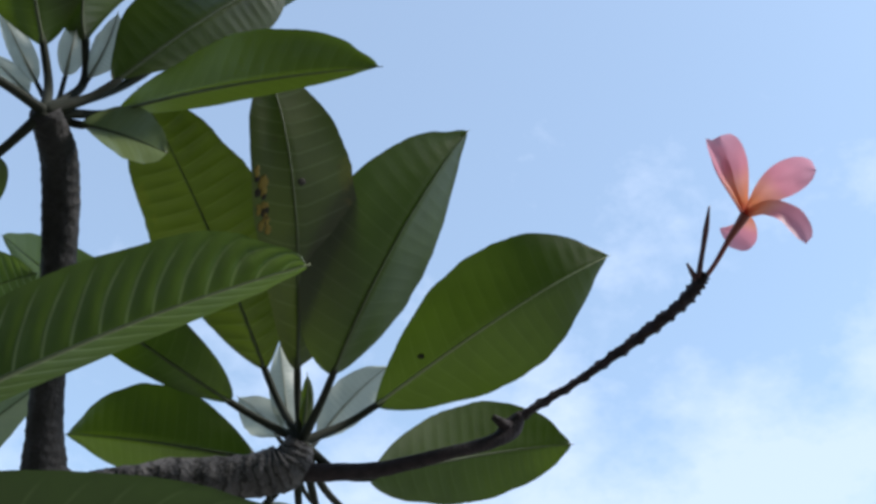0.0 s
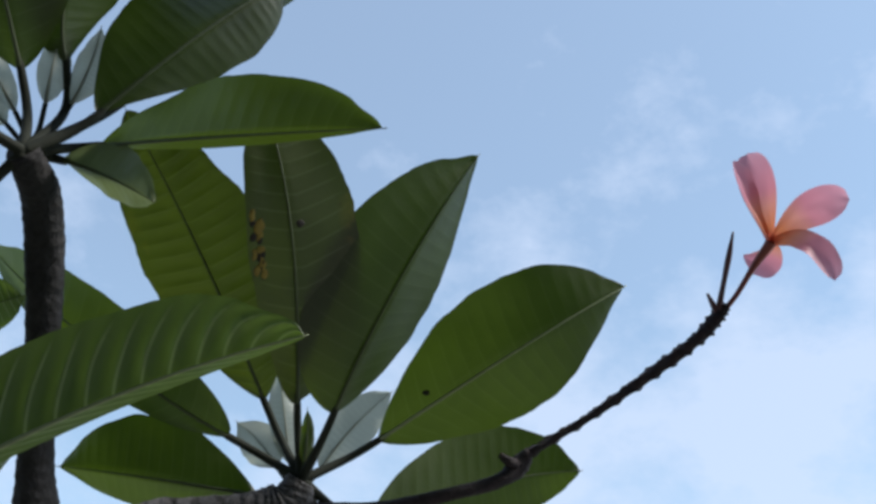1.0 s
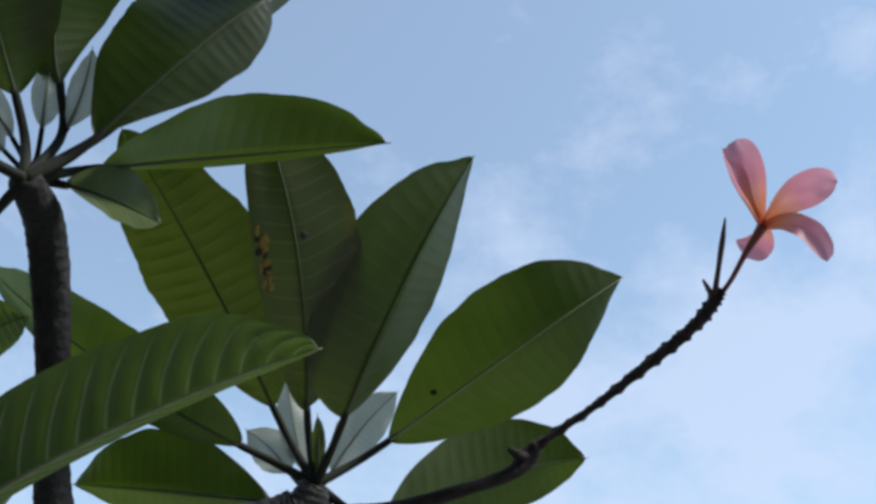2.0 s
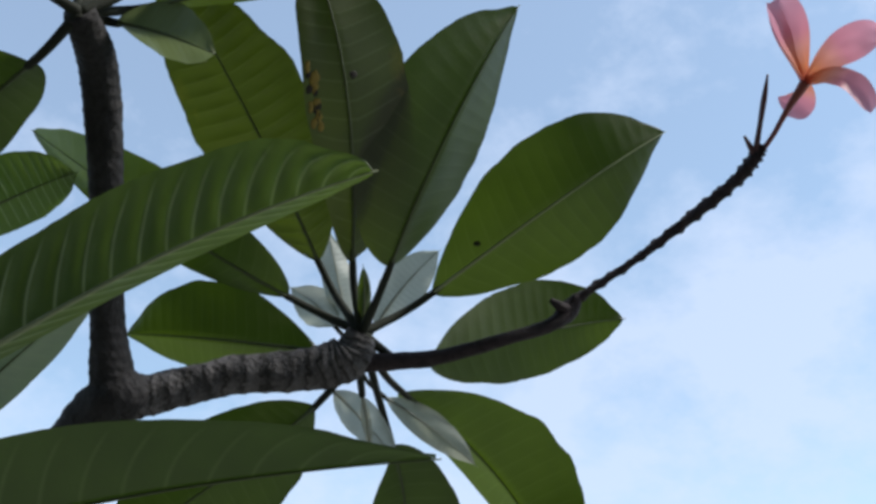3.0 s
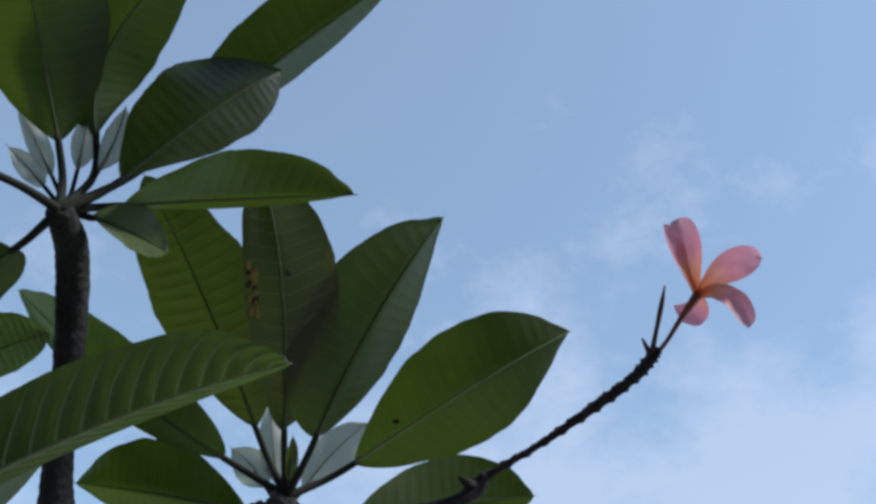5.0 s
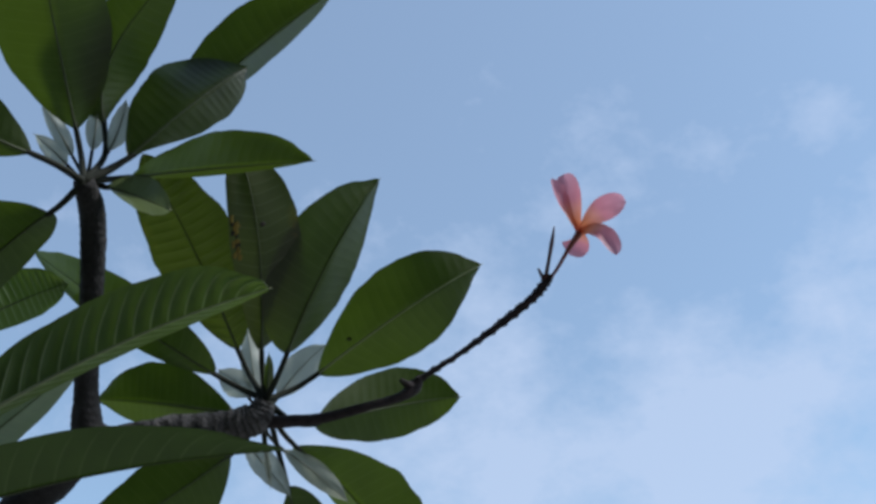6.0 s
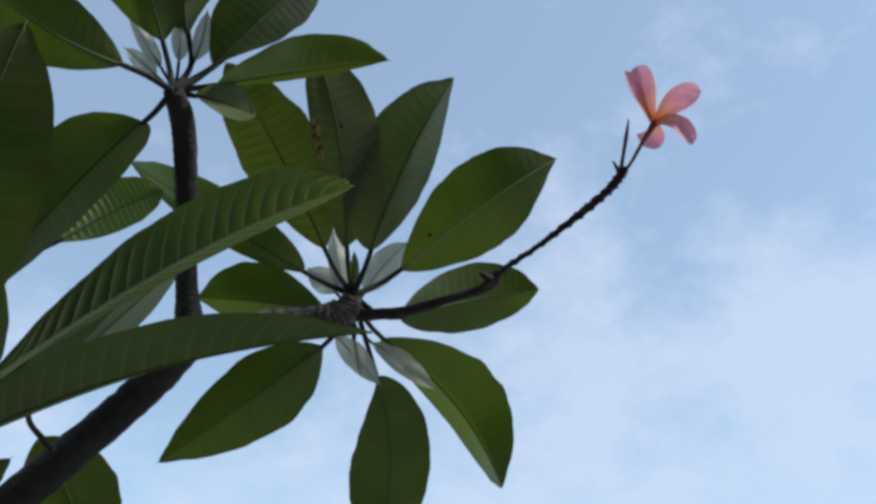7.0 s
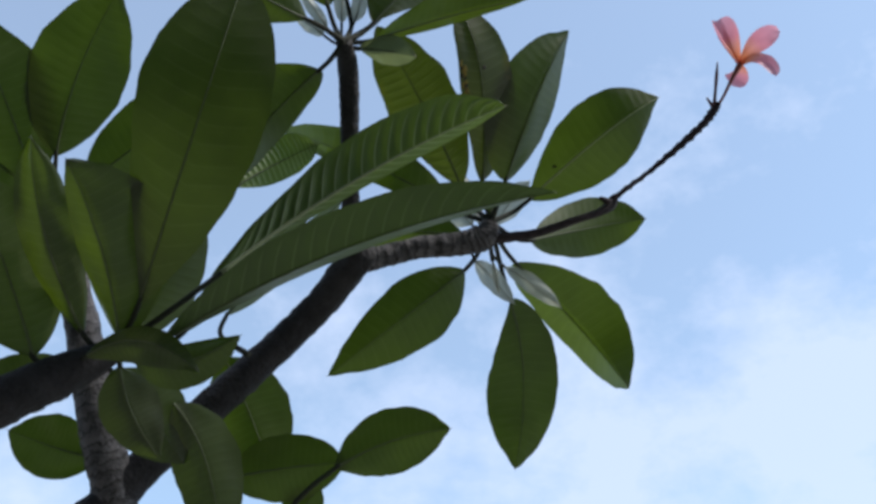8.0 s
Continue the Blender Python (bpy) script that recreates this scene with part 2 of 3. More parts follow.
def spline(points, count):
    """Points along a smooth curve through the given ones."""
    p = [Vector(q) for q in points]
    p = [p[0] * 2 - p[1]] + p + [p[-1] * 2 - p[-2]]
    spans = len(p) - 3
    made = []
    for i in range(count + 1):
        s = min(i / count * spans, spans - 1e-6)
        k, u = int(s), s - int(s)
        a, b, c, d = p[k:k + 4]
        made.append(0.5 * (2 * b + (c - a) * u + (2 * a - 5 * b + 4 * c - d) * u * u + (3 * b - a - 3 * c + d) * u ** 3))
    return made


def tube_mesh(points, radii, count=40, sides=14, rings=0.0, ring_count=20, lumps=0.0, seed=0):
    """A round stem along a curve; rings: height of its leaf scars; lumps: uneven girth."""
    bm = bmesh.new()
    layer = bm.loops.layers.uv.new("UVMap")
    way = spline(points, count)
    girth = [v.x for v in spline([(r, 0, 0) for r in radii], count)]
    side = Vector((0.31, 0.87, 0.42))
    rows = []
    for i, c in enumerate(way):
        ahead = (way[min(i + 1, count)] - way[max(i - 1, 0)]).normalized()
        side = (side - ahead * side.dot(ahead)).normalized()
        other = ahead.cross(side)
        row = []
        for k in range(sides):
            a = 2 * math.pi * k / sides
            r = girth[i]
            wave = math.sin(2 * math.pi * (i / count * ring_count + 0.35 * math.sin(a + seed) + 0.2 * math.sin(2 * a + 3 * seed)))
            r *= 1 + rings * max(0.0, wave) ** 2
            r *= 1 + lumps * noise.noise(c * 60 + Vector((math.cos(a), math.sin(a), seed)) * 1.6)
            row.append(bm.verts.new(c + (side * math.cos(a) + other * math.sin(a)) * r))
        rows.append(row)
    for i, (a, b) in enumerate(zip(rows, rows[1:])):
        for k in range(sides):
            face = bm.faces.new((a[k], a[(k + 1) % sides], b[(k + 1) % sides], b[k]))
            for loop, (x, y) in zip(face.loops, ((i, k), (i, k + 1), (i + 1, k + 1), (i + 1, k))):
                loop[layer].uv = (x / count * ring_count, y / sides)
    bm.faces.new(rows[0][::-1])
    bm.faces.new(rows[-1])
    return bm


def blade_mesh(base, mid, tip, normal, left, right, fold_left, fold_right, veins, quilt, wave, seed, broadest, taper, slant):
    """A leaf blade about its midrib curve. left, right: half widths; broadest, taper: where each half is widest and how it narrows; folds: degrees by which each half lifts to the normal's side."""
    bm = bmesh.new()
    layer = bm.loops.layers.uv.new("UVMap")
    steps, across = max(48, int(veins * (9 if quilt > 0.001 else 4))), 16 if quilt > 0.001 else 7
    control = Vector(mid) * 2 - (Vector(base) + Vector(tip)) * 0.5
    rib, frames = [], []
    for i in range(steps + 1):
        u = i / steps
        c = Vector(base) * (1 - u) ** 2 + control * 2 * u * (1 - u) + Vector(tip) * u * u
        ahead = ((control - Vector(base)) * (1 - u) + (Vector(tip) - control) * u).normalized()
        n = Vector(normal)
        n = (n - ahead * n.dot(ahead)).normalized()
        rib.append(c)
        frames.append((n, ahead.cross(n)))
    uvs = {}
    grid = []
    outlines = []
    for b, t in zip(broadest, taper):
        rise = t * b / (1 - b)
        outlines.append((rise, t, b ** rise * (1 - b) ** t))
    for i in range(steps + 1):
        u = i / steps
        n, s = frames[i]
        shapes = [u ** rise * (1 - u) ** t / peak * (1 - 0.14 * math.sin(math.pi * max(0.0, u - 0.9) / 0.1)) for rise, t, peak in outlines]
        row = []
        for k in range(-across, across + 1):
            v = abs(k) / across
            sign = 1 if k > 0 else -1
            half, fold, shape = (right, fold_right, shapes[1]) if k > 0 else (left, fold_left, shapes[0])
            rough_edge = 1 + 0.06 * noise.noise(Vector((u * 9, seed * 3.7, 1 if k > 0 else -1))) + 0.012 * noise.noise(Vector((u * 40, seed, k)))
            reach = half * shape * v * rough_edge
            angle = radians(fold) * (1 - 0.05 * v)
            place = rib[i] + (s * sign * math.cos(angle) + n * math.sin(angle)) * reach
            count = veins * (u - slant * v * (0.6 + 0.4 * v)) + 0.12 * noise.noise(Vector((u * 14, seed, sign))) + 0.5 + (0.18 if sign > 0 else 0)
            lift = quilt * (0.55 - abs(math.cos(math.pi * count)) ** 0.7) * min(1.0, v * 3) * (1 - v ** 3) * min(1.0, shape * 2)
            lift += wave * noise.noise(Vector((u * 4.0, v * sign * 1.2, seed * 1.3))) * (0.2 + v)
            place = place + n * lift
            vert = bm.verts.new(place)
            uvs[vert] = (count, v)
            row.append(vert)
        grid.append(row)
    for a, b in zip(grid, grid[1:]):
        for k in range(2 * across):
            face = bm.faces.new((a[k], a[k + 1], b[k + 1], b[k]))
            for loop in face.loops:
                loop[layer].uv = uvs[loop.vert]
    bmesh.ops.remove_doubles(bm, verts=bm.verts, dist=1e-6)
    return bm, rib, frames


leaf_count = [0]


def leaf(root, base, mid, tip, normal, left=0.045, right=None, fold_left=-10, fold_right=None, mat=None, label="", veins=18, quilt=0.0007,
         wave=0.0035, broadest=(0.51, 0.51), taper=(0.80, 0.80), stalk=0.0032, rib_width=0.0015, rib_mat=None, slant=0.045):
    """A leaf with its petiole (from root to the blade's base) and its midrib, which stands out on the normal's side."""
    leaf_count[0] += 1
    right = left if right is None else right
    fold_right = fold_left if fold_right is None else fold_right
    bm, way, frames = blade_mesh(base, mid, tip, normal, left, right, fold_left, fold_right, veins, quilt, wave, leaf_count[0], broadest, taper, slant)
    ob = part("leaf", bm, mat or LEAF, tree, label)
    last = len(way) - 1
    points = [way[last * k // 14] + frames[last * k // 14][0] * rib_width * 0.4 for k in range(15)]
    points[-1] = points[-1] + (way[-1] - way[-4]).normalized() * 0.0025
    girths = [rib_width * (1 - 0.78 * k / 14) for k in range(15)]
    part("midrib", tube_mesh(points, girths, 42, 8), rib_mat or (RIB if mat is not LEAF_PALE else LEAF_PALE), ob)
    if root is not None:
        r, b = Vector(root), Vector(base)
        ahead = (way[2] - way[0]).normalized()
        bend = r.lerp(b, 0.55) + ((b - ahead * (b - r).length * 0.45) - r.lerp(b, 0.55)) * 0.5
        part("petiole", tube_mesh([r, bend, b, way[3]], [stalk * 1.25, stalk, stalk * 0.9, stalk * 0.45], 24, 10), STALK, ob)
    return ob


# ---- ground ----
bm = bmesh.new()
bmesh.ops.create_grid(bm, x_segments=60, y_segments=60, size=1500)
for v in bm.verts:
    v.co.z = 0.6 * noise.noise(v.co * 0.01) if v.co.length > 60 else 0.0
ground = part("ground", bm, PAVED, None)
tagged(ground, "pale sandy ground round the tree", "ground", kind="structure")

# ---- unseen wall, added behind the viewer to keep low sky light off the leaves ----
BLOCKER_DARK = plain_grain("dark_blocker", (0.035, 0.038, 0.032), (0.075, 0.075, 0.065), 1.6, 0.9)
bm = bmesh.new()
bmesh.ops.create_cube(bm, size=1.0)
for v in bm.verts:
    v.co = Vector((v.co.x * 18.0, v.co.y * 0.22 - 3.3, v.co.z * 6.6 + 3.28))
bmesh.ops.bevel(bm, geom=bm.edges[:], offset=0.02, segments=2, affect="EDGES")
tagged(part("blocker_wall_south", bm, BLOCKER_DARK, None, smooth=False), "plain dark unseen wall added to block low sky light", "wall", kind="structure")

# ---- the tree: wood ----
tree = new("plumeria_tree")
tree.location = (0, 0, 0)
tagged(tree, "plumeria tree with dark bark, broad green leaves and one pink flower", "tree")

HUB = Vector((-0.0595, 0.6763, 1.8878))
HUB_2 = Vector((-0.2280, 0.4560, 2.0151))
HUB_3 = Vector((-0.4745, 0.5145, 1.6316))
HUB_4 = Vector((-0.6068, 0.6131, 1.8554))
FORK = Vector((-0.2375, 0.6598, 1.8282))
ROOT = Vector((-0.60, 0.95, -0.06))

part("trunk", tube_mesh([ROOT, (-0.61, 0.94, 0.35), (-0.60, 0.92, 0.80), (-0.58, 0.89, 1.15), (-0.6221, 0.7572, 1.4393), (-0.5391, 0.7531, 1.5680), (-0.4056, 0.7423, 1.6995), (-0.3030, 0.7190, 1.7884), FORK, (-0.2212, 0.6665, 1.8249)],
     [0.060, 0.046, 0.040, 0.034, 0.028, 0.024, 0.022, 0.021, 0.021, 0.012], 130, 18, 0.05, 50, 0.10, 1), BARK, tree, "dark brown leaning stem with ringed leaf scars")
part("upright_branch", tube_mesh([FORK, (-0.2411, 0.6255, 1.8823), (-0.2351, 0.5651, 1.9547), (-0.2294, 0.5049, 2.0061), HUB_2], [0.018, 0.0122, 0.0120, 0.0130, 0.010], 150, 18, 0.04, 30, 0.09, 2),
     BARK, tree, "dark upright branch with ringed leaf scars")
part("side_branch", tube_mesh([FORK, (-0.2058, 0.6672, 1.8373), (-0.1547, 0.6753, 1.8527), (-0.0966, 0.6829, 1.8610), (-0.0690, 0.6827, 1.8701), HUB], [0.018, 0.0145, 0.0145, 0.0165, 0.0175, 0.011], 150, 20, 0.05, 19, 0.16, 3),
     BARK_PALE, tree, "grey side branch with ringed leaf scars")
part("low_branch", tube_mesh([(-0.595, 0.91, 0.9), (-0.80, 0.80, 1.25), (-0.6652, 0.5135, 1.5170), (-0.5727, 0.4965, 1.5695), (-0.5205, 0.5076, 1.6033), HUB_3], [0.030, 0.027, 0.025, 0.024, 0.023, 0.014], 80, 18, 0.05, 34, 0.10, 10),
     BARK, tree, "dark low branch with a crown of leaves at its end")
part("back_branch", tube_mesh([(-0.60, 0.92, 0.85), (-0.5269, 0.8243, 1.4252), (-0.5449, 0.7556, 1.5550), (-0.5628, 0.7121, 1.6406), (-0.5862, 0.6701, 1.7459), (-0.6068, 0.6131, 1.8554)], [0.034, 0.028, 0.026, 0.025, 0.022, 0.014], 80, 18, 0.05, 34, 0.10, 11),
     BARK_PALE, tree, "grey branch rising behind the low leaves")

# ---- the flower stalk ----
stalk = part("flower_stalk", tube_mesh([(-0.0625, 0.6848, 1.8663), (-0.0017, 0.6857, 1.8713), (0.0506, 0.6789, 1.8835), (0.0885, 0.6804, 1.8965), (0.1042, 0.6829, 1.9107), (0.1117, 0.6772, 1.9203)],
             [0.0080, 0.0060, 0.0052, 0.0056, 0.0080, 0.0040], 50, 12, 0.05, 12, 0.1, 4), STALK_BROWN, tree, "dark brown flower stalk with a knobbly upper end")
part("upper_stalk", tube_mesh([(0.1073, 0.6797, 1.9165), (0.1547, 0.6676, 1.9454), (0.2005, 0.6556, 1.9771), (0.2361, 0.6407, 2.0022), (0.2549, 0.6334, 2.0215), (0.2623, 0.6300, 2.0316)],
     [0.0036, 0.0030, 0.0042, 0.0046, 0.0048, 0.0036], 110, 12, 0.42, 15, 0.30, 5), STALK_BROWN, stalk)
part("spur", tube_mesh([(0.1051, 0.6828, 1.9106), (0.0964, 0.6734, 1.9097), (0.0886, 0.6722, 1.9145)], [0.005, 0.004, 0.002], 12, 8, 0, 1, 0.2, 6), STALK_BROWN, stalk)
part("bud", tube_mesh([(0.2556, 0.6308, 2.0251), (0.2596, 0.6212, 2.0457), (0.2632, 0.6126, 2.0643), (0.2665, 0.6030, 2.0833)], [0.0028, 0.0022, 0.0026, 0.0008], 24, 10, 0, 1, 0.1, 7), BUD, stalk, "slim closed reddish flower bud")
part("bud", tube_mesh([(0.2557, 0.6320, 2.0232), (0.2518, 0.6288, 2.0302), (0.2470, 0.6250, 2.0385)], [0.003, 0.0025, 0.001], 12, 8, 0, 1, 0.15, 8), BUD, stalk, "tiny dried bud scar")

# ---- the flower ----
THROAT_POINT = Vector((0.2952, 0.6031, 2.0749))
flower = part("flower", tube_mesh([(0.2606, 0.6312, 2.0270), (0.2706, 0.6237, 2.0392), (0.2831, 0.6144, 2.0589), THROAT_POINT], [0.0022, 0.0021, 0.0027, 0.0044], 30, 12, 0, 1, 0.08, 9), THROAT, tree,
              "pink plumeria flower with an orange throat")


def petal(mid, tip, normal, width, curl):
    """A rounded petal from the throat to its tip."""
    bm = bmesh.new()
    layer = bm.loops.layers.uv.new("UVMap")
    base, mid, tip = THROAT_POINT, Vector(mid), Vector(tip)
    control = mid * 2 - (base + tip) * 0.5
    steps, across = 22, 5
    uvs, grid = {}, []
    for i in range(steps + 1):
        u = i / steps
        c = base * (1 - u) ** 2 + control * 2 * u * (1 - u) + tip * u * u
        ahead = ((control - base) * (1 - u) + (tip - control) * u).normalized()
        n = Vector(normal)
        n = (n - ahead * n.dot(ahead)).normalized()
        s = ahead.cross(n)
        shape = 0.22 + 0.78 * math.sin(math.pi * 0.5 * min(1.0, u / 0.62)) ** 1.3
        if u > 0.62:
            shape = math.sqrt(max(0.0, 1 - ((u - 0.62) / 0.38) ** 2.4))
        row = []
        for k in range(-across, across + 1):
            v = k / across
            place = c + s * width * shape * v + n * (curl * width * v * v * shape + 0.0016 * noise.noise(Vector((u * 5, v * 2, width * 900))))
            vert = bm.verts.new(place)
            uvs[vert] = (u, abs(v))
            row.append(vert)
        grid.append(row)
    for a, b in zip(grid, grid[1:]):
        for k in range(2 * across):
            face = bm.faces.new((a[k], a[k + 1], b[k + 1], b[k]))
            for loop in face.loops:
                loop[layer].uv = uvs[loop.vert]
    bmesh.ops.remove_doubles(bm, verts=bm.verts, dist=1e-6)
    part("petal", bm, PETAL, flower)


petal((0.2714, 0.5799, 2.1000), (0.2630, 0.5674, 2.1264), (0.5, -0.8, 0.2), 0.0135, 0.5)
petal((0.2871, 0.5894, 2.1129), (0.2805, 0.5832, 2.1472), (-0.4, -0.8, 0.3), 0.0140, 0.4)
petal((0.3179, 0.5787, 2.0904), (0.3444, 0.5629, 2.0909), (0.1, -0.8, -0.5), 0.0145, 0.35)
petal((0.3150, 0.5833, 2.0609), (0.3305, 0.5842, 2.0306), (0.25, -0.85, -0.30), 0.0125, 0.35)
petal((0.2938, 0.6217, 2.0745), (0.2879, 0.6301, 2.0616), (0.3, -0.75, -0.6), 0.0185, 0.2)

# ---- leaves of the side branch ----
spotted_leaf = leaf(HUB, (-0.0669, 0.6545, 1.9387), (-0.0626, 0.5053, 1.9986), (-0.0893, 0.4651, 2.0784), (0.3332, -0.5932, -0.7329), 0.0292, 0.0501, 5, -17, LEAF_SPOTTED, "upright green leaf with brown insect spots", broadest=(0.47, 0.40), taper=(0.73, 0.80))
leaf(HUB, (-0.0969, 0.6739, 1.9499), (-0.1436, 0.5810, 2.0266), (-0.1951, 0.5080, 2.0971), (0.0928, -0.8042, -0.5871), 0.0474, 0.0492, -13, 1, LEAF_SPOTTED, "broad green leaf with yellowing veins", veins=20, quilt=0.0022, slant=0.03, broadest=(0.51, 0.48), taper=(0.76, 0.81))
leaf(HUB, (-0.0371, 0.6409, 1.9267), (0.0082, 0.5645, 2.0010), (0.0602, 0.5394, 2.0957), (0.1233, -0.8195, -0.5597), 0.0588, 0.0586, 18, -57, broadest=(0.44, 0.42), taper=(0.85, 0.81))
side_leaf = leaf(HUB, (-0.0052, 0.6784, 1.9227), (0.0963, 0.6150, 1.9744), (0.1792, 0.6136, 2.0336), (-0.0200, -0.8038, -0.5946), 0.0545, 0.0589, -9, -31, rib_mat=RIB_PALE, broadest=(0.51, 0.44), taper=(0.87, 0.91))
leaf(HUB, (-0.0075, 0.7033, 1.8726), (0.0890, 0.7464, 1.9185), (0.1628, 0.7567, 1.9358), (0.0795, -0.9162, -0.3928), 0.0453, 0.0402, -7, -23, broadest=(0.49, 0.46), taper=(0.82, 0.79))
leaf(HUB, (-0.0286, 0.7369, 1.8605), (0.0584, 0.8398, 1.8111), (0.1124, 0.8219, 1.7028), (-0.0270, -0.9023, -0.4302), 0.0640, 0.0557, 10, -64, broadest=(0.50, 0.46), taper=(0.89, 0.78))
leaf(HUB, (-0.0388, 0.7795, 1.8292), (-0.0258, 0.8621, 1.7423), (-0.0457, 0.9242, 1.6365), (0.0170, -0.7714, -0.6361), 0.0522, 0.0524, -16, -7, broadest=(0.47, 0.59), taper=(0.73, 0.85))
leaf(HUB, (-0.0985, 0.7238, 1.8446), (-0.1675, 0.7196, 1.7846), (-0.2869, 0.7610, 1.7155), (0.1490, -0.8900, -0.4308), 0.0529, 0.0452, -21, -19, broadest=(0.51, 0.50), taper=(0.85, 0.83))
leaf(HUB, (-0.0936, 0.6935, 1.8800), (-0.1780, 0.6801, 1.8847), (-0.2480, 0.6892, 1.8928), (0.0119, -0.9376, -0.3476), 0.0480, 0.0467, -60, -7, broadest=(0.51, 0.53), taper=(0.80, 0.81))
leaf(HUB, (-0.1180, 0.6716, 1.9169), (-0.2173, 0.6309, 1.9648), (-0.3552, 0.6775, 2.0807), (-0.2323, -0.8522, -0.4688), 0.0220, 0.0357, -3, -4, broadest=(0.50, 0.48), taper=(0.75, 0.68))
leaf(HUB, (-0.0843, 0.7090, 1.9075), (-0.1015, 0.7088, 1.9276), (-0.1242, 0.7181, 1.9475), (-0.2775, -0.9589, -0.0584), 0.018, 0.018, -18, -26, LEAF_PALE, "young pale leaf / lit leaf half", stalk=0.0020)
leaf(HUB, (-0.0743, 0.7091, 1.9100), (-0.0833, 0.7018, 1.9473), (-0.0934, 0.6999, 1.9916), (0.0273, -0.9941, -0.1053), 0.014, 0.014, -18, -26, LEAF_PALE, "young pale leaf / lit leaf half", stalk=0.0020)
leaf(HUB, (-0.0515, 0.7117, 1.9086), (-0.0276, 0.7073, 1.9449), (0.0005, 0.7038, 1.9748), (0.1870, -0.9476, -0.2589), 0.020, 0.020, -18, -26, LEAF_PALE, "young pale leaf / lit leaf half", stalk=0.0020)
leaf(HUB, (-0.0835, 0.7188, 1.8556), (-0.0617, 0.7377, 1.8376), (-0.0333, 0.7678, 1.8128), (0.3194, -0.7874, -0.5272), 0.016, 0.015, -18, -26, LEAF_PALE, "young pale leaf / lit leaf half", stalk=0.0020)
leaf(HUB, (-0.0604, 0.7121, 1.8509), (-0.0573, 0.7288, 1.8333), (-0.0541, 0.7452, 1.8148), (0.1375, -0.7420, -0.6561), 0.004, 0.004, -10, -10, LEAF_PALE, "narrow young pale leaf / lit leaf half")
# added strip: pale light on the drooping leaf's folded half, put into colour
leaf(HUB, (-0.0434, 0.7426, 1.8583), (-0.0065, 0.7608, 1.8388), (0.0313, 0.7881, 1.8146), (0.2528, -0.8528, -0.4570), 0.014, 0.014, -18, -26, LEAF_PALE, "young pale leaf / lit leaf half", stalk=0.0020)
leaf(HUB, (-0.0592, 0.6752, 1.8905), (-0.0576, 0.6646, 1.9143), (-0.0586, 0.6545, 1.9347), (0.0782, -0.9022, -0.4241), 0.006, 0.006, -30, -30, LEAF, "rolled new leaf")


def mark(leaf_ob, place, size, mat, name):
    """A small blemish on a leaf, at the spot of its surface nearest to the place."""
    near = min(leaf_ob.data.vertices, key=lambda v: (v.co - Vector(place)).length)
    turn = Vector((0, 1, 0)).rotation_difference(near.normal if near.normal.y > 0 else -near.normal).to_matrix()
    bm = bmesh.new()
    bmesh.ops.create_icosphere(bm, subdivisions=2, radius=1.0)
    for v in bm.verts:
        v.co *= 1 + 0.35 * noise.noise(v.co * 1.7 + near.co * 90)
        v.co = turn @ (Matrix.Diagonal((size[0], 0.0005, size[1])) @ v.co) + near.co
    part(name, bm, mat, leaf_ob)


SCORCH = plain_grain("scorched_leaf", (0.14, 0.08, 0.015), (0.36, 0.27, 0.04), 260.0, 0.7)
HOLE = plain_grain("dark_spot", (0.012, 0.010, 0.008), (0.03, 0.022, 0.015), 300.0, 0.8)
mark(spotted_leaf, (-0.0546, 0.5056, 2.0037), (0.0032, 0.0026), HOLE, "dark_spot")
mark(side_leaf, (0.0313, 0.6419, 1.9503), (0.0030, 0.0022), HOLE, "dark_spot")
blotch = random.Random(5)
for step in range(26):
    t = blotch.random() ** 0.8
    spot = Vector((-0.0864, 0.4873, 1.9978)).lerp(Vector((-0.0805, 0.5228, 1.9719)), t) + Vector((blotch.uniform(-0.001, 0.0035), 0, blotch.uniform(-0.003, 0.003)))
    wide = blotch.uniform(0.0014, 0.0034) * (1.2 - 0.5 * t)
    mark(spotted_leaf, spot, (wide, wide * blotch.uniform(0.9, 2.2)), HOLE if step % 5 == 0 else SCORCH, "scorch_mark")

# ---- leaves of the upright branch ----
leaf(HUB_2, (-0.1932, 0.4802, 2.0417), (-0.0945, 0.4144, 2.0012), (0.0030, 0.3806, 1.9856), (-0.2311, -0.7921, -0.5649), 0.0386, 0.0229, -18, -84, broadest=(0.53, 0.44), taper=(0.74, 0.85))
leaf(HUB_2, (-0.1940, 0.4649, 2.0545), (-0.1301, 0.4590, 2.1361), (-0.0900, 0.4738, 2.1981), (0.1081, -0.9066, -0.4080), 0.0674, 0.0335, -22, -38, broadest=(0.50, 0.58), taper=(0.82, 0.76))
leaf(HUB_2, (-0.1695, 0.4901, 2.1199), (-0.0906, 0.4716, 2.2147), (0.0082, 0.4345, 2.2923), (0.4037, -0.6399, -0.6539), 0.0493, 0.0555, -25, -62, broadest=(0.56, 0.54), taper=(0.80, 0.81))
leaf(HUB_2, (-0.2511, 0.4601, 2.0862), (-0.2644, 0.3767, 2.1500), (-0.2633, 0.2861, 2.1806), (0.2361, -0.7225, -0.6498), 0.0654, 0.0572, -22, -22, broadest=(0.52, 0.50), taper=(0.81, 0.78))
leaf(HUB_2, (-0.2285, 0.4706, 2.1039), (-0.2177, 0.4209, 2.1647), (-0.1490, 0.3689, 2.2362), (0.3865, -0.7629, -0.5182), 0.0360, 0.0443, -10, -36, broadest=(0.51, 0.54), taper=(0.80, 0.84))
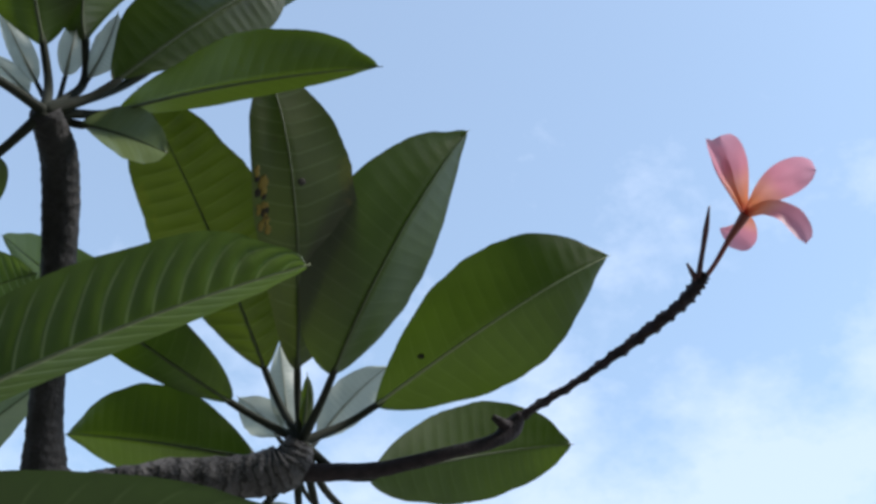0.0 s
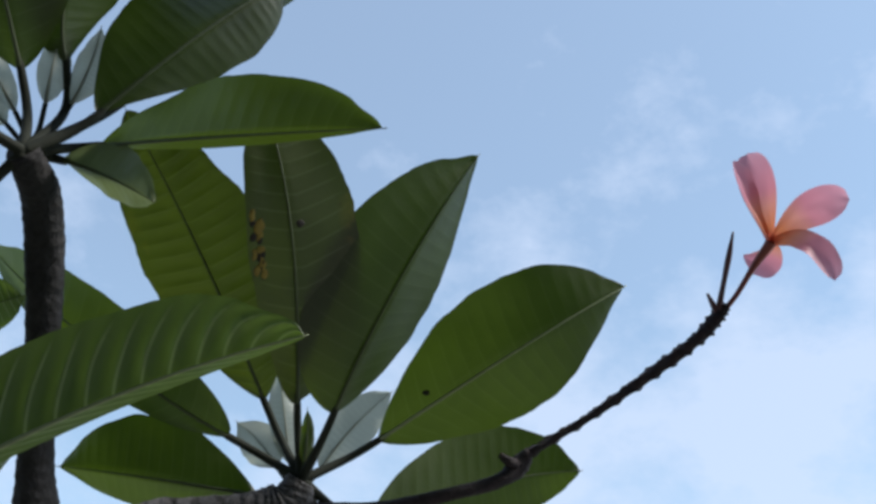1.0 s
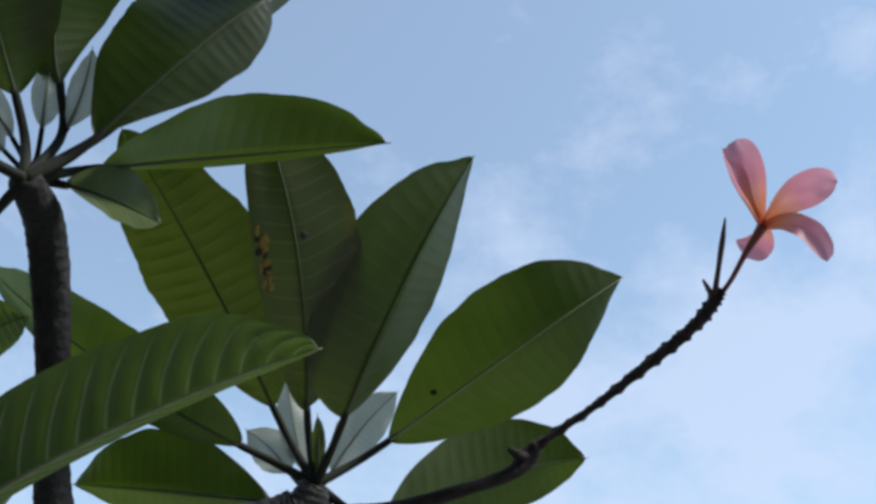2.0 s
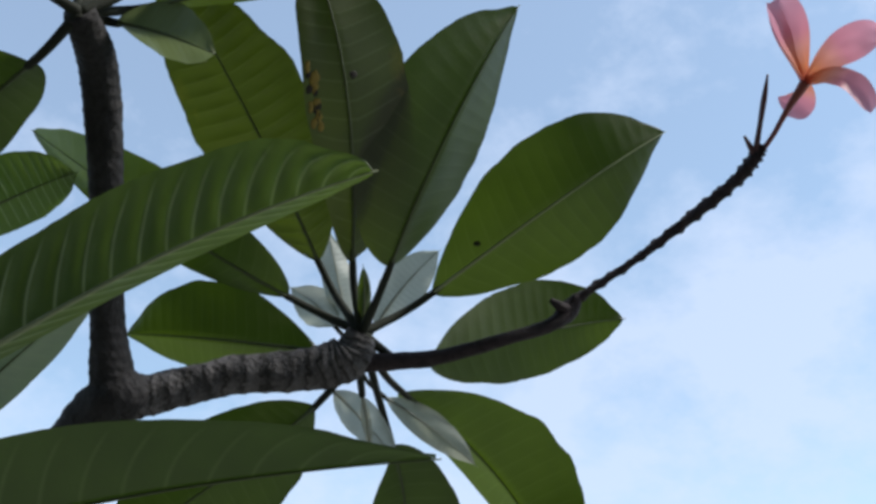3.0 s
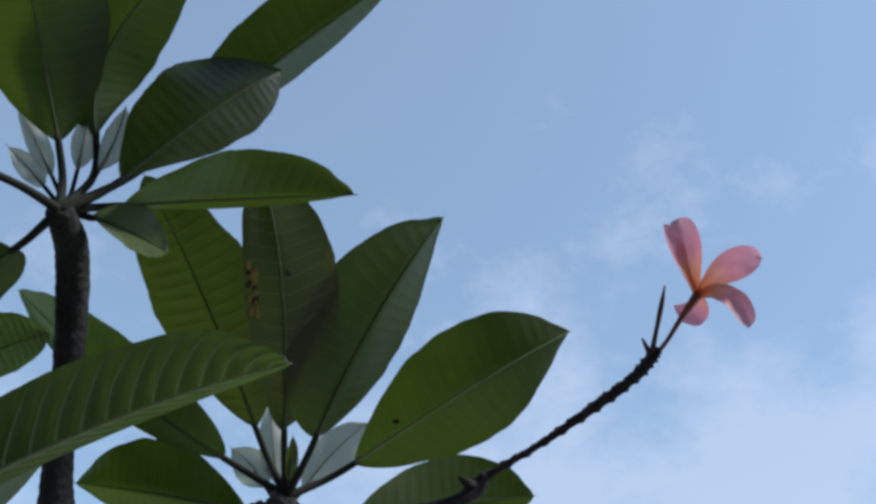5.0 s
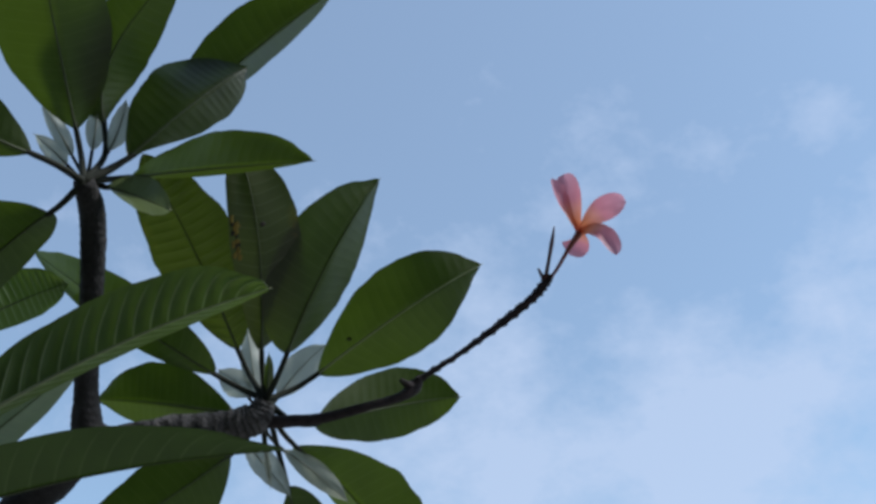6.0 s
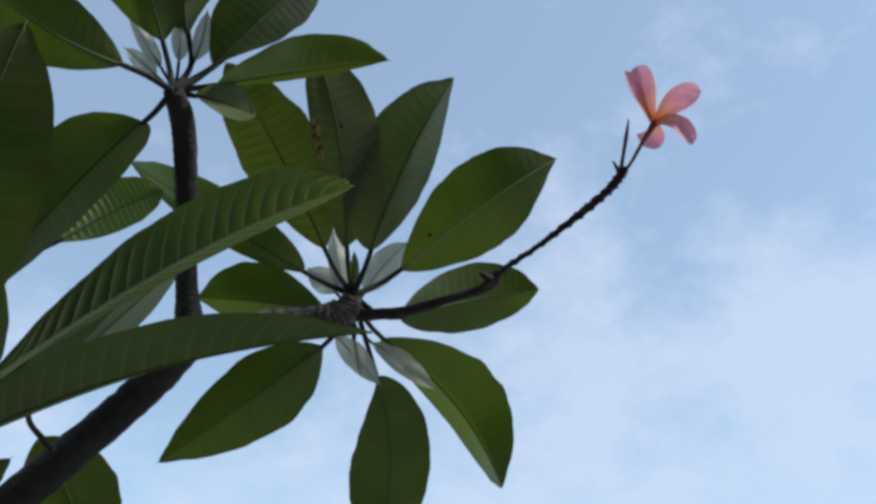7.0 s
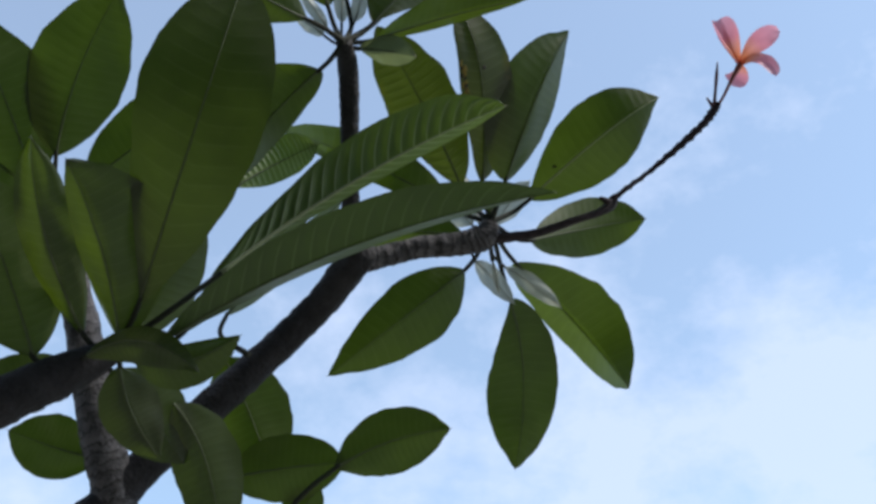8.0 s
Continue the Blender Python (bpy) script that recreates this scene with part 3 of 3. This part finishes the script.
leaf(HUB_2, (-0.2661, 0.4163, 2.0154), (-0.3371, 0.3582, 2.0234), (-0.4035, 0.3256, 2.0774), (0.2689, -0.7096, -0.6513), 0.0398, 0.0420, -15, -9, broadest=(0.55, 0.49), taper=(0.82, 0.77))
leaf(HUB_2, (-0.2602, 0.4740, 1.9887), (-0.3328, 0.5142, 1.9445), (-0.4240, 0.5200, 1.7963), (0.2988, -0.5757, -0.7611), 0.0460, 0.0588, -44, -4, broadest=(0.49, 0.52), taper=(0.78, 0.81))
leaf(HUB_2, (-0.2136, 0.4808, 2.0282), (-0.1789, 0.4701, 2.0102), (-0.1408, 0.4601, 1.9854), (-0.5016, -0.6921, -0.5191), 0.0220, 0.0220, -25, -40, LEAF_FRESH, "small light green leaf", veins=12, broadest=(0.51, 0.51), taper=(0.80, 0.80))
leaf(HUB_2, (-0.2535, 0.4744, 2.0624), (-0.2691, 0.4618, 2.0850), (-0.2902, 0.4510, 2.1171), (0.1165, -0.9389, -0.3239), 0.009, 0.011, -25, -32, LEAF_PALE, "young pale leaf / lit leaf half", stalk=0.0019)
leaf(HUB_2, (-0.2356, 0.4748, 2.0710), (-0.2346, 0.4657, 2.0976), (-0.2358, 0.4630, 2.1309), (0.3382, -0.9236, -0.1806), 0.011, 0.013, -25, -32, LEAF_PALE, "young pale leaf / lit leaf half", stalk=0.0019)
leaf(HUB_2, (-0.2199, 0.4781, 2.0744), (-0.2119, 0.4703, 2.1027), (-0.2115, 0.4676, 2.1364), (0.3836, -0.9004, -0.2052), 0.011, 0.013, -25, -32, LEAF_PALE, "young pale leaf / lit leaf half", stalk=0.0019)
leaf(HUB_2, (-0.2586, 0.4786, 2.0546), (-0.2744, 0.4736, 2.0685), (-0.2975, 0.4724, 2.0896), (-0.1025, -0.9532, -0.2845), 0.010, 0.012, -25, -32, LEAF_PALE, "young pale leaf / lit leaf half", stalk=0.0019)

leaf((-0.3674, 0.6602, 1.6984), (-0.4089, 0.6847, 1.7708), (-0.3421, 0.6731, 1.8444), (-0.2575, 0.6468, 1.9158), (0.2674, -0.8267, -0.4950), 0.016, 0.034, -20, -50, LEAF_SAGE, "pale greyish green leaf seen from below", broadest=(0.52, 0.52))

# ---- leaves of the low branch, nearest to the viewer ----
VEINED = "large dark green leaf with raised side veins"
leaf(HUB_3, (-0.3584, 0.4901, 1.7079), (-0.2006, 0.4985, 1.8409), (-0.0379, 0.4693, 1.9035), (0.2364, -0.8461, -0.4777), 0.0490, 0.0340, -9, -76, LEAF_VEINED, VEINED, veins=21, quilt=0.0042, slant=0.1, broadest=(0.60, 0.60), taper=(0.60, 0.60), rib_mat=RIB_PALE, rib_width=0.0026)
leaf(HUB_3, (-0.4220, 0.5127, 1.6373), (-0.2126, 0.4260, 1.6853), (-0.0009, 0.3848, 1.7074), (-0.1451, -0.5205, -0.8415), 0.0404, 0.0443, -7, -65, LEAF_SHADED, "large green leaf with faint side veins, darkened for shade", veins=22, quilt=0.0014, slant=0.07, broadest=(0.51, 0.51), taper=(0.79, 0.81))
leaf(HUB_3, (-0.4429, 0.4870, 1.6702), (-0.3594, 0.3598, 1.8110), (-0.3131, 0.3131, 1.9776), (0.2501, -0.7018, -0.6671), 0.0692, 0.0671, -8, 8, None, "very broad green leaf standing upright", broadest=(0.59, 0.53), taper=(0.89, 0.82))
leaf(HUB_3, (-0.4071, 0.5334, 1.6604), (-0.3227, 0.5250, 1.7757), (-0.2325, 0.5222, 1.8860), (0.4098, -0.8386, -0.3589), 0.022, 0.040, -10, -55)
leaf(HUB_4, (-0.3983, 0.6216, 1.9319), (-0.3409, 0.6395, 1.9877), (-0.2923, 0.6397, 2.0128), (0.4280, -0.7502, -0.5041), 0.0352, 0.0271, -6, -21, LEAF_VEINED, quilt=0.0014, slant=0.0, broadest=(0.50, 0.52), taper=(0.82, 0.79))
leaf(HUB_3, (-0.4997, 0.4958, 1.6432), (-0.5210, 0.4105, 1.7147), (-0.5155, 0.3322, 1.7780), (0.4420, -0.5954, -0.6709), 0.030, 0.034, -40, -10, None, "green leaf with a curled margin", wave=0.014)
leaf(HUB_3, (-0.4664, 0.5131, 1.6404), (-0.4650, 0.4214, 1.7041), (-0.4803, 0.3439, 1.7560), (0.4112, -0.5368, -0.7367), 0.030, 0.072, -45, -10, None, "green leaf with a curled margin", wave=0.014)
leaf(HUB_3, (-0.4924, 0.4911, 1.6138), (-0.4306, 0.4776, 1.6220), (-0.3706, 0.4935, 1.5913), (-0.0628, -0.8996, -0.4323), 0.020, 0.026, -40, -20)
leaf(HUB_3, (-0.4897, 0.5570, 1.6310), (-0.4614, 0.6075, 1.6022), (-0.4304, 0.6601, 1.5618), (0.4819, -0.6625, -0.5735), 0.045, 0.045, -15, -15)
leaf(None, (-0.4356, 0.6113, 1.6148), (-0.4066, 0.6674, 1.5633), (-0.3961, 0.7237, 1.4769), (0.3370, -0.7750, -0.5346), 0.042, 0.040, -20, -15)
leaf(HUB_3, (-0.5445, 0.4882, 1.6156), (-0.5648, 0.4299, 1.6895), (-0.5886, 0.3556, 1.7639), (0.4556, -0.7267, -0.5141), 0.058, 0.058, -15, -15)
leaf(HUB_3, (-0.4809, 0.5782, 1.6878), (-0.4487, 0.5651, 1.7694), (-0.4200, 0.5300, 1.8662), (0.3849, -0.8495, -0.3609), 0.052, 0.050, -20, -30)

# ---- leaves of the back branch ----
leaf(HUB_4, (-0.6141, 0.5509, 1.9444), (-0.5810, 0.4961, 2.0367), (-0.5218, 0.4416, 2.1281), (0.4114, -0.6776, -0.6096), 0.062, 0.062, -12, -12)
leaf(HUB_4, (-0.5866, 0.5848, 1.9231), (-0.5056, 0.5763, 1.9953), (-0.4091, 0.5508, 2.0771), (0.3787, -0.7104, -0.5932), 0.050, 0.046, -12, -35)
leaf(HUB_4, (-0.6415, 0.5634, 1.9107), (-0.6637, 0.4908, 1.9902), (-0.6915, 0.4061, 2.0631), (0.4221, -0.6963, -0.5805), 0.062, 0.062, -12, -12)

leaf(HUB_4, (-0.6331, 0.5975, 1.8378), (-0.6954, 0.5400, 1.8790), (-0.7531, 0.4851, 1.9099), (0.3969, -0.7570, -0.5190), 0.052, 0.052, -12, -20)
leaf(HUB_3, (-0.5083, 0.5261, 1.6265), (-0.5587, 0.5052, 1.5929), (-0.6168, 0.4679, 1.5721), (0.5741, -0.7364, -0.3580), 0.030, 0.034, -30, -12)
leaf(HUB_3, (-0.4743, 0.5408, 1.6286), (-0.4677, 0.5748, 1.5911), (-0.4468, 0.6229, 1.5546), (0.4300, -0.6795, -0.5945), 0.034, 0.034, -20, -20)
leaf(HUB_3, (-0.4536, 0.5250, 1.6292), (-0.4041, 0.5258, 1.6197), (-0.3392, 0.5205, 1.6464), (0.0434, -0.8576, -0.5124), 0.022, 0.030, -30, -20)

# ---- low leaves beside the leaning stem ----
TWIG_END = Vector((-0.3663, 0.7998, 1.5013))
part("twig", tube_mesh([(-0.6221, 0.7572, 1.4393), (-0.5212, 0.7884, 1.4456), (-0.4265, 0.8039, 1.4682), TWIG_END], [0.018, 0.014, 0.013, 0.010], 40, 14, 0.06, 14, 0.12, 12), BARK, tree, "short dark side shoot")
leaf(TWIG_END, (-0.2740, 0.7667, 1.5892), (-0.2035, 0.7640, 1.6198), (-0.1280, 0.7641, 1.6329), (0.1003, -0.9155, -0.3896), 0.042, 0.042, -12, -12)
leaf(TWIG_END, (-0.4153, 0.7689, 1.5831), (-0.3391, 0.7731, 1.5952), (-0.2601, 0.7758, 1.5994), (0.0813, -0.9214, -0.3799), 0.044, 0.044, -12, -12)
leaf(None, (-0.4214, 0.7322, 1.7361), (-0.3965, 0.7871, 1.6839), (-0.3673, 0.8177, 1.6049), (0.2578, -0.8549, -0.4502), 0.056, 0.054, -12, -12)
leaf((-0.5487, 0.7420, 1.5859), (-0.5700, 0.7464, 1.6092), (-0.6241, 0.7276, 1.6209), (-0.6748, 0.7055, 1.6367), (0.2669, -0.9054, -0.3302), 0.040, 0.042, -12, -12)
leaf(TWIG_END, (-0.3487, 0.8088, 1.5204), (-0.3213, 0.8038, 1.5530), (-0.2967, 0.7996, 1.5779), (0.1946, -0.9258, -0.3241), 0.026, 0.026, -12, -12)
